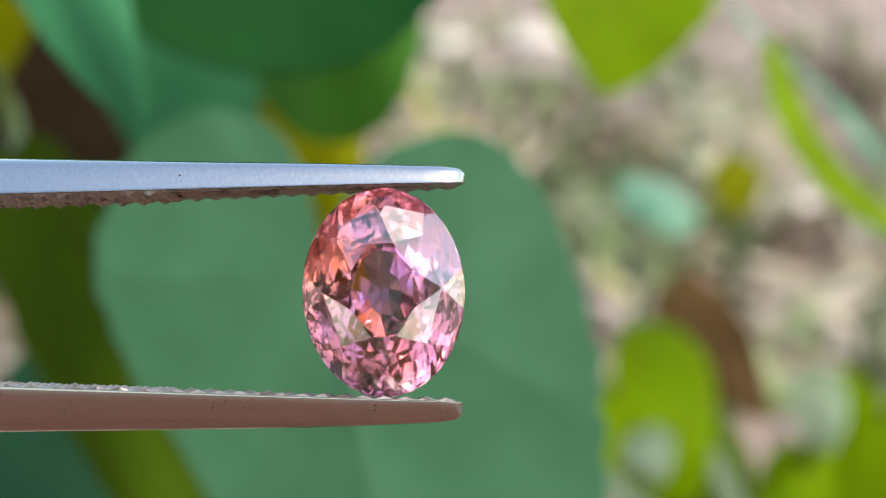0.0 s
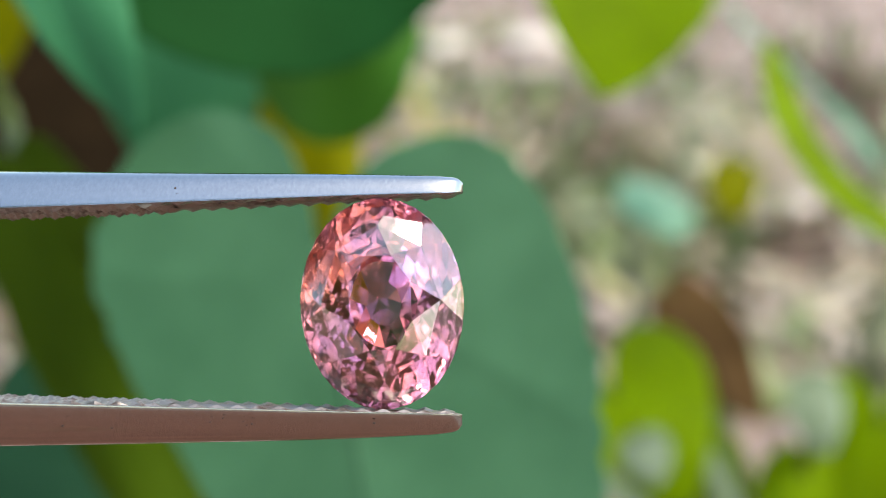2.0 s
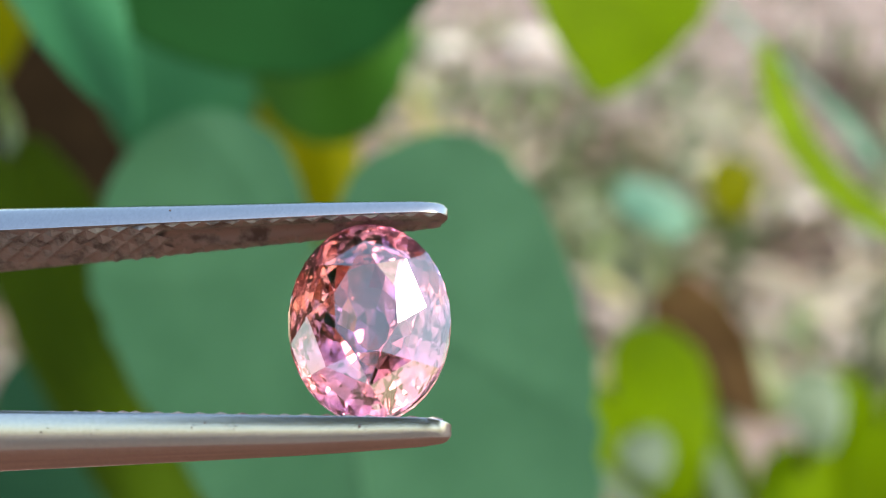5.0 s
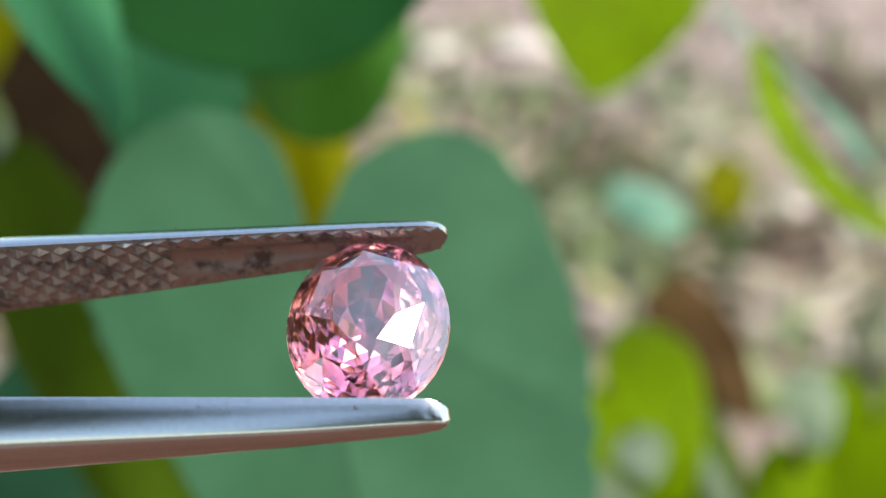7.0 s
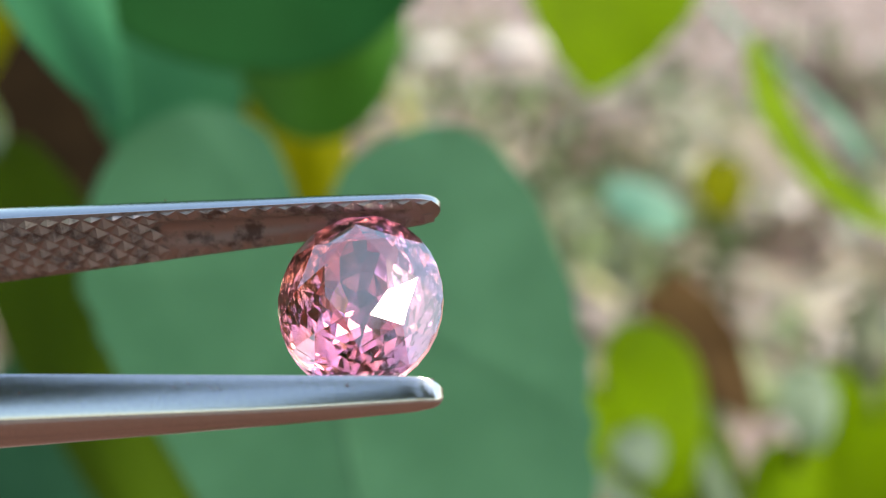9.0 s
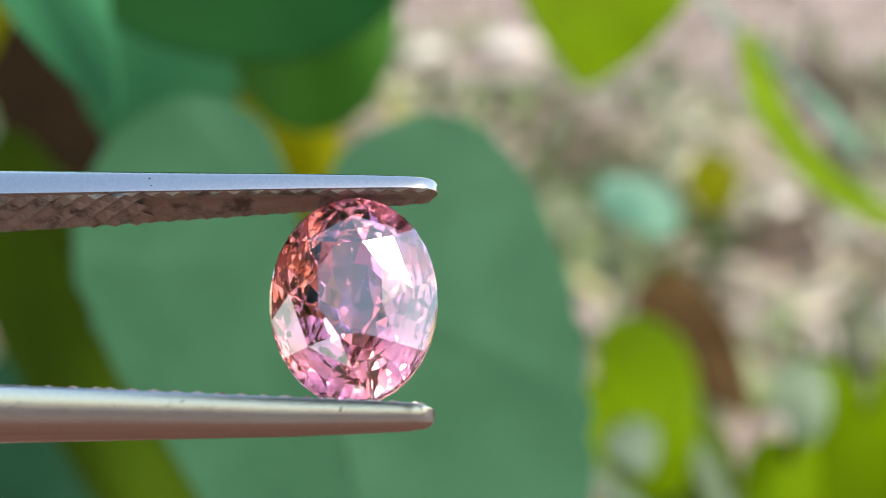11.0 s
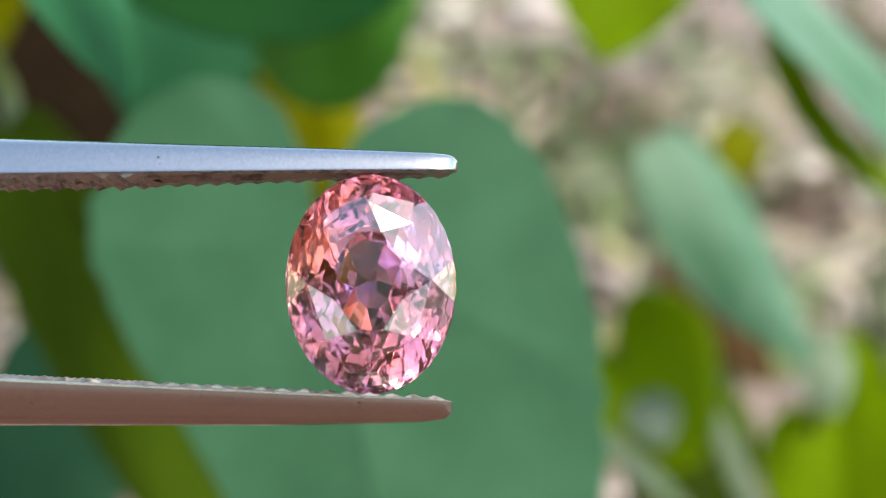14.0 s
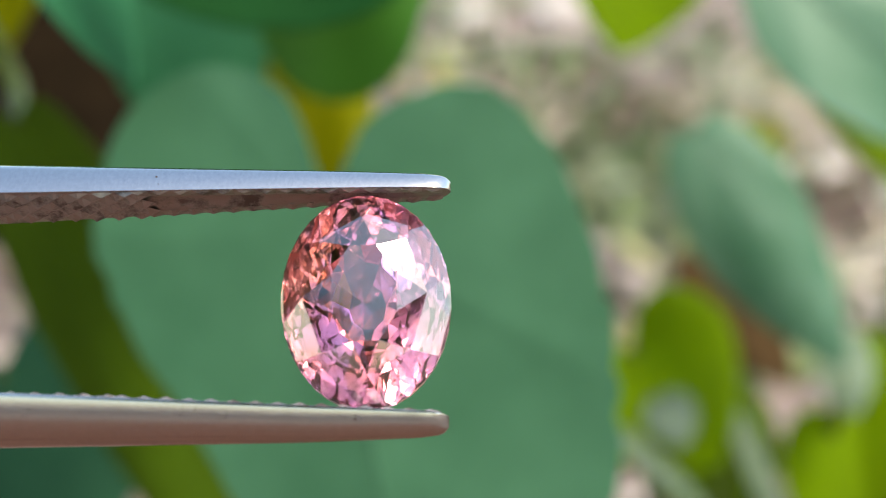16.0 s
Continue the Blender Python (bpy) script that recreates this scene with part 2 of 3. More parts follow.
def leaf_blade(outline, length, width, cup=0.10, fold=0.06, wave=0.02, seed=0, other=None, bend=0.0):
    """A leaf blade with a folded midrib, raised side veins and a wavy rim; base at the origin, tip along -y, face along +z."""
    rnd = random.Random(seed)
    half = spline([(x, y, 0) for x, y in outline], 5)
    rim = [(p.x * width * rnd.uniform(0.98, 1.02), p.y * length) for p in half]
    half = spline([(x, y, 0) for x, y in (other or outline)], 5)
    rim += [(-p.x * width * rnd.uniform(0.98, 1.02), p.y * length) for p in reversed(half[1:-1])]
    cx, cy = 0.0, -0.06 * length
    phase = rnd.uniform(0, 6)
    bm = bmesh.new()
    steps, rows = [k / 8 for k in range(1, 8)] + [0.95, 0.992, 1.0], []
    top = bm.verts.new((cx, cy, 0))

    def height(x, y):
        u, v = x / width, y / length
        ang = math.atan2(u, -(v + 0.04))
        rad = math.hypot(u, v)
        vein = 0.003 * max(0.0, math.cos(ang * 7)) ** 8 * min(1, rad * 3)
        return length * (-cup * (u * u * 2.2 + 0.8 * (v + 0.3) ** 2) + fold * abs(u) + wave * math.sin(5 * ang + phase) * rad * rad * 2 + vein)

    for f in steps:
        row = []
        for x, y in rim:
            px, py = cx + (x - cx) * f, cy + (y - cy) * f
            run = -py / length
            row.append(bm.verts.new((px + bend * 4 * run * (1 - run), py, height(px, py))))
        rows.append(row)
    n = len(rim)
    for i in range(n):
        bm.faces.new((top, rows[0][i], rows[0][(i + 1) % n]))
        for k in range(len(steps) - 1):
            bm.faces.new((rows[k][i], rows[k + 1][i], rows[k + 1][(i + 1) % n], rows[k][(i + 1) % n]))
    top.co.z = height(cx, cy)
    ribs = []
    for k in range(9):
        y = -length * (0.02 + 0.95 * k / 8)
        ribs.append((bend * 4 * (-y / length) * (1 + y / length), y, height(0.0, y)))
    return bm, ribs


def thicken(ob, thick):
    s = ob.modifiers.new("thickness", 'SOLIDIFY')
    s.thickness = thick
    s.offset = 0


def turned(place, aim, pitch, yaw):
    """Pose of a leaf in the leaning frame: place in mm, aim the way its tip points (degrees, 0 down, + to the right), then tipped and swung."""
    x, y, d = place
    return LEAN @ pose(x * MM, y * MM, -d * MM, 0, 0, aim) @ pose(0, 0, 0, pitch, yaw, 0)


def tube(points, radii, sides=8):
    bm = bmesh.new()
    pts = spline(points, 6)
    n = len(pts)
    rings = []
    for i, p in enumerate(pts):
        d = (pts[min(i + 1, n - 1)] - pts[max(i - 1, 0)]).normalized()
        a = d.orthogonal().normalized()
        b = d.cross(a)
        s = i / (n - 1) * (len(radii) - 1)
        j = min(int(s), len(radii) - 2)
        r = radii[j] + (radii[j + 1] - radii[j]) * (s - j)
        rings.append([bm.verts.new(p + r * (math.cos(2 * math.pi * k / sides) * a + math.sin(2 * math.pi * k / sides) * b)) for k in range(sides)])
    # keep the rings from twisting against one another
    for i in range(n - 1):
        off = min(range(sides), key=lambda o: sum((rings[i][k].co - rings[i + 1][(k + o) % sides].co).length for k in range(sides)))
        rings[i + 1] = rings[i + 1][off:] + rings[i + 1][:off]
        for k in range(sides):
            bm.faces.new((rings[i][k], rings[i][(k + 1) % sides], rings[i + 1][(k + 1) % sides], rings[i + 1][k]))
    bm.faces.new(rings[0])
    bm.faces.new(rings[-1])
    return bm


# ---- ground ----
bm = bmesh.new()
xs = [-60, -20, -8] + [-4 + 0.1 * i for i in range(81)] + [8, 20, 60]
ys = [-60, -20, -8] + [-3 + 0.1 * i for i in range(81)] + [10, 20, 60]
grid = [[bm.verts.new((x, y, 0.03 * noise.noise((x * 1.3, y * 1.3, 0)) if abs(x) < 4 and -3 < y < 5 else 0.0)) for y in ys] for x in xs]
for i in range(len(xs) - 1):
    for j in range(len(ys) - 1):
        bm.faces.new((grid[i][j], grid[i + 1][j], grid[i + 1][j + 1], grid[i][j + 1]))
ground = tagged(finish("ground", bm, SOIL, smooth=True), "dry pinkish brown bare garden soil in sunlight", "ground", kind="structure")


# Unseen dark mound, added so that the lower arm reflects reddish brown.
bm = bmesh.new()
n = 48
rows = []
for r, z in ((0.0, 0.05), (0.4, 0.05), (0.8, 0.045), (0.93, 0.03), (1.0, -0.03)):
    rows.append([bm.verts.new((1.3 * r * math.cos(2 * math.pi * k / n), -0.58 + 1.03 * r * math.sin(2 * math.pi * k / n) * (1 + 0.04 * math.sin(5 * k)), z + 0.012 * noise.noise((k * 0.9, r * 5, 2)))) for k in range(n)])
for a_row, b_row in zip(rows[1:], rows[2:]):
    for k in range(n):
        bm.faces.new((a_row[k], a_row[(k + 1) % n], b_row[(k + 1) % n], b_row[k]))
bm.faces.new(rows[1])
bmesh.ops.delete(bm, geom=rows[0], context='VERTS')
tagged(finish("unseen_mound", bm, MOUND, smooth=True), "unseen reddish brown mound added for the steel to reflect", "soil bed", kind="structure")


def litter(name, count, size, material, region, label, upright=False, seed=3):
    """Many small curled pieces on the soil, as one object."""
    rnd = random.Random(seed)
    verts, faces = [], []
    x0, x1, y0, y1 = region
    for _ in range(count):
        x, y = rnd.gauss((x0 + x1) / 2, (x1 - x0) * 0.42), y0 + abs(rnd.gauss(0, (y1 - y0) * 0.62)) - (0.0 if rnd.random() < 0.8 else rnd.uniform(0, 2.5))
        if upright and noise.noise((x * 4, y * 4, 7.0)) < -0.05:
            continue
        s = size * rnd.uniform(0.4, 1.4)
        z = 0.03 * noise.noise((x * 1.3, y * 1.3, 0)) + 0.004
        m = pose(x, y, z, rnd.uniform(-25, 25), rnd.uniform(-25, 25), rnd.uniform(0, 360))
        b = len(verts)
        if upright:
            h = s * rnd.uniform(0.8, 2.2)
            m = pose(x, y, z - 0.006, rnd.uniform(-65, 65), rnd.uniform(-65, 65), rnd.uniform(0, 360))
            w = s * 0.24
            for p in ((-w * 0.6, 0, 0), (w * 0.6, 0, 0), (w, 0.05 * h, h * 0.55), (-w, 0.05 * h, h * 0.55), (0, 0.22 * h, h)):
                verts.append(m @ Vector(p))
            faces += [(b, b + 1, b + 2, b + 3), (b + 3, b + 2, b + 4)]
        else:
            w = s * rnd.uniform(0.35, 0.6)
            for p in ((0, -s, 0.1 * s), (w, 0, 0.30 * w), (0, s, 0.15 * s), (-w, 0, 0.30 * w), (0, 0, 0)):
                verts.append(m @ Vector(p))
            faces += [(b, b + 1, b + 4), (b + 1, b + 2, b + 4), (b + 2, b + 3, b + 4), (b + 3, b, b + 4)]
    me = bpy.data.meshes.new(name)
    me.from_pydata(verts, [], faces)
    me.materials.append(material)
    return tagged(new(name, me), label, "ground cover", kind="stuff")


litter("leaf_litter", 7000, 0.030, LITTER, (-1.6, 1.9, 0.5, 3.4), "dry curled brown and beige fallen leaves on soil")
litter("weeds", 7500, 0.050, WEED, (-1.6, 1.9, 0.6, 2.6), "thin patches of green and yellowish weeds on soil", True, 5)


def heap(name, count, size, material, centre, spread, label, long=1.0, seed=1):
    """A loose heap of curled pieces or stalks round one spot, as one object."""
    rnd = random.Random(seed)
    verts, faces = [], []
    for _ in range(count):
        x, y = rnd.gauss(centre[0], spread[0]), rnd.gauss(centre[1], spread[1])
        z = 0.03 * noise.noise((x * 1.3, y * 1.3, 0)) + rnd.uniform(0.004, 0.022)
        l, w = size * long * rnd.uniform(0.5, 1.2), size * rnd.uniform(0.3, 0.6) / long ** 0.6
        m = pose(x, y, z, rnd.uniform(-22, 22), rnd.uniform(-22, 22), rnd.uniform(0, 360))
        b = len(verts)
        for p in ((0, -l, 0.1 * w), (w, 0, 0.3 * w), (0, l, 0.2 * w), (-w, 0, 0.3 * w), (0, 0, 0)):
            verts.append(m @ Vector(p))
        faces += [(b, b + 1, b + 4), (b + 1, b + 2, b + 4), (b + 2, b + 3, b + 4), (b + 3, b, b + 4)]
    me = bpy.data.meshes.new(name)
    me.from_pydata(verts, [], faces)
    me.materials.append(material)
    return tagged(new(name, me), label, "ground cover", kind="stuff")


heap("brown_leaf_heap", 420, 0.030, BROWN_LITTER, (0.24, 2.03), (0.055, 0.10), "heap of dark reddish brown fallen leaves", seed=31)
heap("brown_leaf_heap", 380, 0.030, BROWN_LITTER, (0.52, 1.48), (0.07, 0.06), "heap of dark reddish brown fallen leaves on soil", seed=32)
heap("brown_leaf_heap", 300, 0.030, BROWN_LITTER, (0.88, 2.45), (0.06, 0.16), "small heap of brown fallen leaves", seed=33)
heap("dry_straw", 90, 0.030, STRAW, (0.47, 1.95), (0.08, 0.16), "pale yellowish dry straw strewn on soil", 4.0, seed=34)
heap("dry_straw", 80, 0.030, STRAW, (0.54, 1.40), (0.09, 0.12), "pale dry straw strewn on soil", 4.0, seed=35)
heap("dry_straw", 70, 0.030, STRAW, (0.12, 1.95), (0.10, 0.10), "thin pale straw on soil", 4.0, seed=36)
heap("creeping_weed", 160, 0.026, WEED, (0.16, 2.50), (0.22, 0.06), "low strip of greyish green creeping weed", seed=37)
heap("creeping_weed", 150, 0.026, WEED, (0.24, 1.62), (0.07, 0.10), "low patch of green creeping weed", seed=38)
heap("creeping_weed", 120, 0.026, WEED, (0.50, 2.30), (0.08, 0.22), "low patch of green creeping weed on soil", seed=39)


def stone_lump(x, y, size, seed, label):
    rnd = random.Random(seed)
    bm = bmesh.new()
    bmesh.ops.create_icosphere(bm, subdivisions=3, radius=size)
    for v in bm.verts:
        v.co *= 1 + 0.22 * noise.noise(v.co / size * 1.3 + Vector((seed, 0, 0)))
        v.co.z *= 0.5
    bmesh.ops.rotate(bm, matrix=Matrix.Rotation(rnd.uniform(0, 6), 3, 'Z'), verts=bm.verts)
    bmesh.ops.translate(bm, vec=(x, y, 0.015), verts=bm.verts)
    tagged(finish("stone", bm, STONE, smooth=True), label, "stone", group="pale stones on the soil")


stone_lump(0.23, 2.92, 0.075, 3, "pale weathered stone lying on dry soil")
stone_lump(0.02, 2.84, 0.065, 5, "pale weathered stone beside creeping weed")
stone_lump(0.51, 1.66, 0.030, 7, "small pale stone among fallen leaves")
stone_lump(0.55, 1.22, 0.045, 9, "pale pinkish stone among dry straw")


# ---- unseen trees behind the camera, added to darken the gem's reflections ----
def tree(name, x, y, tall, spread, seed, label):
    rnd = random.Random(seed)
    top = tagged(new(name), label, "tree")
    top.location = (x, y, 0)
    part("trunk", tube([(0, 0, -0.05), (0.06, 0.03, tall * 0.3), (-0.04, 0.05, tall * 0.6), (0, 0, tall * 0.85)], [0.11, 0.08, 0.05, 0.02]), BARK, top, smooth=True)
    ends = []
    for k in range(9):
        an, h = k * 2.4 + rnd.uniform(-0.3, 0.3), tall * rnd.uniform(0.28, 0.75)
        r = spread * rnd.uniform(0.6, 1.0)
        end = Vector((math.cos(an) * r, math.sin(an) * r, h + tall * rnd.uniform(0.1, 0.3)))
        part("limb", tube([(0, 0, h * 0.9), tuple(end * 0.5 + Vector((0, 0, h * 0.55))), tuple(end)], [0.035, 0.022, 0.008]), BARK, top, smooth=True)
        ends.append(end)
    verts, faces = [], []
    for end in ends:
        for _ in range(24):
            c = end * rnd.uniform(0.65, 1.05) + Vector((rnd.gauss(0, 0.22), rnd.gauss(0, 0.22), rnd.gauss(0.1, 0.2))) * spread * 0.6
            for _ in range(40):
                m = Matrix.Translation(c + Vector((rnd.gauss(0, 0.16), rnd.gauss(0, 0.16), rnd.gauss(0, 0.13)))) @ pose(0, 0, 0, rnd.uniform(-50, 50), rnd.uniform(-50, 50), rnd.uniform(0, 360))
                l, w, b = rnd.uniform(0.10, 0.19), rnd.uniform(0.04, 0.07), len(verts)
                verts += [m @ Vector(q) for q in ((0, 0, 0), (w, l * 0.5, 0.01), (0, l, -0.01), (-w, l * 0.5, 0.01))]
                faces += [(b, b + 1, b + 2), (b, b + 2, b + 3)]
    me = bpy.data.meshes.new("crown")
    me.from_pydata(verts, [], faces)
    me.materials.append(CROWN)
    crown = new("crown", me)
    crown.parent = top
    crown["kind"] = "stuff"
    return top


tree("unseen_tree", 0.9, -5.2, 4.2, 1.9, 22, "unseen leafy tree with a spreading crown, added for dark reflections")
tree("unseen_tree", -2.8, -2.6, 4.1, 1.8, 21, "unseen leafy tree with a slender brown trunk, added for dark reflections")
tree("unseen_tree", -4.4, 0.2, 4.6, 1.8, 23, "unseen leafy tree beside bare soil, added for dark reflections")
tree("unseen_tree", 3.8, -4.6, 3.6, 1.6, 24, "smaller unseen leafy tree with a brown trunk, added for dark reflections")

# ---- the leafy plant behind the tweezers ----
plant = tagged(new("leafy_plant"), "garden plant with large round blue-green and yellow-green leaves", "plant")
plant.location = spot(-20, -60, 180)
plant.location.z = 0.0
bpy.context.view_layer.update()
INTO_PLANT = plant.matrix_basis.inverted()


def leaf(name, outline, length, width, material, place, aim=0.0, pitch=0.0, yaw=0.0, label="", cup=0.10, fold=0.05, wave=0.02, seed=0, stem_to=None, other=None, bend=0.0):
    blade, ribs = leaf_blade(outline, length * MM, width * MM, cup, fold, wave, seed, other, bend * MM)
    ob = part(name, blade, material, plant, label, True)
    part("midrib", tube(ribs, [0.009 * length * MM, 0.006 * length * MM, 0.002 * length * MM], 6), material, ob, smooth=True)
    ob.matrix_basis = INTO_PLANT @ turned(place, aim, pitch, yaw)
    thicken(ob, 0.0003)
    if stem_to:
        a, b = Vector(spot(*place)), Vector(spot(*stem_to))
        mid = (a + b) / 2 + Vector((0, 0.006, -0.004))
        st = part("leaf_stalk", tube([INTO_PLANT @ a, INTO_PLANT @ mid, INTO_PLANT @ b], [0.0011, 0.0013, 0.0016]), STALK, plant, smooth=True)
    return ob


# lengths and widths in mm; place is the leaf's base
leaf("leaf", LOW_LOBE, 53.4, 53.4, GLAUCOUS, (-11.4, -0.7, 115), aim=12, pitch=-9, yaw=0, label="large blue-green heart-shaped leaf", cup=0.0, fold=0.0, wave=0.006, seed=1, stem_to=(-17.4, -25.5, 172), other=HIGH_LOBE)
leaf("leaf", ROUND, 47, 45, DARK, (-17.7, 64.6, 130), aim=0, pitch=-8, yaw=0, label="dark green rounded leaf hanging down", seed=2, cup=0.012, fold=0.02, stem_to=(-22.6, 89.2, 160))
leaf("leaf", ROUND, 31, 21, MOSS, (-14.0, 43.7, 148), aim=2, pitch=-6, yaw=6, label="moss green leaf behind the others", seed=3, cup=0.02, stem_to=(-17.7, 68.0, 170))
leaf("leaf", OVATE, 27.5, 11.5, MIDDLE, (-39.0, 34.6, 110), aim=27, pitch=-8, yaw=4, label="blue-green leaf hanging down", seed=4, cup=0.03, fold=0.02, stem_to=(-47.0, 78.0, 150))
leaf("leaf", ROUND, 30, 14, YELLOW, (-17.3, 25.4, 165), aim=-3, pitch=0, yaw=8, label="small yellow leaf", seed=5, stem_to=(-17.4, 43.2, 172))
leaf("leaf", OVATE, 36, 38, FRESH, (30.5, 58.7, 190), aim=-10, pitch=-8, yaw=10, label="bright yellow-green sunlit leaf", seed=6, cup=0.05, stem_to=(23.5, 95.4, 190))
leaf("leaf", STRAP, 46, 29, FRESH, (84.1, 0.1, 200), aim=220, bend=9, pitch=0, yaw=-18, label="narrow bright green leaf seen on edge", seed=7, cup=0.05, stem_to=(91.4, -45.8, 215))
leaf("leaf", HEART, 29, 38, FRESH, (34.8, -28.0, 250), aim=35, pitch=-5, yaw=10, label="bright yellow-green rounded leaf", seed=8, stem_to=(44.2, -85.6, 260))
leaf("leaf", HEART, 40, 30, FRESH, (98.5, -36.0, 270), aim=4, pitch=-5, yaw=-10, label="bright yellow-green rounded leaf", seed=9, stem_to=(86.3, -103.3, 275))
leaf("leaf", ROUND, 30, 31, FRESH, (83.0, -44.5, 272), aim=12, pitch=-8, yaw=8, label="bright yellow-green rounded leaf", seed=24, stem_to=(86.0, -104.0, 277))
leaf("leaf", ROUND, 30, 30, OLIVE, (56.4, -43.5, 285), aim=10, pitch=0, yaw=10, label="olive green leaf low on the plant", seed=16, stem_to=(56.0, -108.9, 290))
leaf("leaf", OVATE, 50, 27, DRY, (61.4, -9.8, 330), aim=40, pitch=10, yaw=10, label="dark brown leaf at the back of the plant", seed=10, stem_to=(57.8, -40.9, 340))
# Leaf added to fill the dark brown gap behind the upper left leaves.
leaf("leaf", ROUND, 52, 60, GAP_BROWN, (-95.0, 47.0, 258), aim=0, pitch=-10, yaw=10, label="dark brown leaf at the back of the plant", seed=11, stem_to=(-85.7, 111.4, 255))
leaf("leaf", HEART, 34, 40, SHADED, (-64.0, -21.5, 172), aim=8, pitch=-10, yaw=10, label="green leaf low on the plant, shade put into its colour", seed=12, stem_to=(-62.2, -55.1, 180))
leaf("leaf", OVATE, 34, 20, YELLOW, (-71.9, 56.7, 200), aim=-10, pitch=0, yaw=10, label="small yellow leaf", seed=13, stem_to=(-75.3, 103.9, 215))
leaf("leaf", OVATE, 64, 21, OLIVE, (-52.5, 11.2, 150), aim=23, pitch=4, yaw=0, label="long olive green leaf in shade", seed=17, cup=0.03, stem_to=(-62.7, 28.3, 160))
leaf("leaf", BLADE, 30, 20, PALE, (27.4, -40.6, 240), aim=48, pitch=0, yaw=0, label="narrow pale green leaf", seed=18, stem_to=(25.1, -76.5, 250))
leaf("leaf", BLADE, 36, 24, PALE, (56.9, -40.9, 260), aim=20, pitch=0, yaw=0, label="narrow pale green leaf", seed=19, stem_to=(54.9, -87.2, 265))
# Two tiny leaves added where highlights sit on the yellow-green leaves.
leaf("leaf", OVATE, 11, 13, PALE, (40.4, -37.0, 248), aim=20, pitch=-14, yaw=0, label="tiny pale leaf standing in for a highlight", seed=20, stem_to=(43.3, -86.2, 262))
leaf("leaf", OVATE, 18, 15, PALE, (79.6, -26.0, 262), aim=8, pitch=-12, yaw=0, label="tiny pale leaf standing in for a highlight", seed=21, stem_to=(85.3, -97.3, 276))
leaf("leaf", ROUND, 20, 16, YELLOW, (100.6, 31.4, 420), aim=0, pitch=-10, yaw=0, label="small yellow leaf", seed=22, stem_to=(98.7, -89.5, 420))
leaf("leaf", ROUND, 40, 30, MIDDLE, (-35.0, 47.5, 172), aim=6, pitch=-4, yaw=0, label="green leaf in shade behind the others", seed=23, cup=0.03, stem_to=(-52.2, 86.3, 172))
# stems, from the soil up past the leaves
def stem(points, thick, label):
    foot = spot(*points[0])
    foot.z = -0.01
    way = [INTO_PLANT @ foot] + [INTO_PLANT @ spot(*q) for q in points]
    part("stem", tube([tuple(q) for q in way], thick), STALK, plant, label, True)


stem(((-21.5, -102.2, 190), (-17.9, -36.7, 172), (-17.5, 19.4, 173), (-17.8, 68.4, 171), (-22.9, 90.3, 162), (-42.1, 113.7, 170)), [0.004, 0.003, 0.0022, 0.0016], "upright green stem")
stem(((-47.1, -102.2, 190), (-57.8, -68.4, 182), (-76.7, -21.0, 175), (-79.9, 27.7, 175), (-74.4, 65.4, 190), (-75.3, 103.9, 215), (-51.8, 89.0, 168)), [0.004, 0.003, 0.002, 0.0015], "upright green stem")
stem(((52.1, -145.3, 270), (52.5, -114.8, 272), (55.1, -87.6, 266)), [0.004, 0.0025, 0.0018], "upright green stem")
stem(((112.1, -134.5, 250), (97.8, -58.4, 225), (93.2, 13.7, 210), (85.1, 68.8, 200), (55.8, 90.6, 195), (23.5, 95.4, 190)), [0.004, 0.003, 0.002, 0.0015], "upright green stem")
sway_low = leaf("leaf", OVATE, 53, 29, SILKY, (40.8, 15.7, 240), label="pale blue-green leaf swaying", seed=14, cup=0.16)
sway_high = leaf("leaf", OVATE, 46, 33, SILKY, (45.5, 37.1, 190), label="pale blue-green leaf swaying", seed=15, cup=0.05)


# ---- tweezers ----
tweezers = tagged(new("tweezers"), "open stainless steel tweezers with knurled tips holding the gemstone", "tweezers")
BACK = -150.0


def arm_size(x, sign):
    """Half depth, inner height and thickness of an arm at x mm (tip at 3)."""
    half = np.interp(x, [BACK, -60, -30, -14.6, -8.5, -4, 0, 1.8, 2.3, 2.65, 2.85, 3.0], [4.2, 4.6, 2.70, 1.93, 1.55, 1.26, 1.0, 0.86, 0.78, 0.62, 0.42, 0.14])
    inner = np.interp(x, [BACK, -60, -20, 0, 3], [0.15, 1.9, 3.13, 4.02, 4.13] if sign > 0 else [0.15, 2.3, 3.5, 4.02, 4.10])
    thick = np.interp(x, [BACK, -60, -14.6, -2, 2.0, 2.6, 2.85, 3.0], [1.5, 1.9, 1.58, 0.97, 0.75, 0.66, 0.55, 0.38] if sign > 0 else [1.5, 2.1, 1.78, 1.16, 0.86, 0.74, 0.60, 0.38])
    return float(half), float(inner), float(thick)


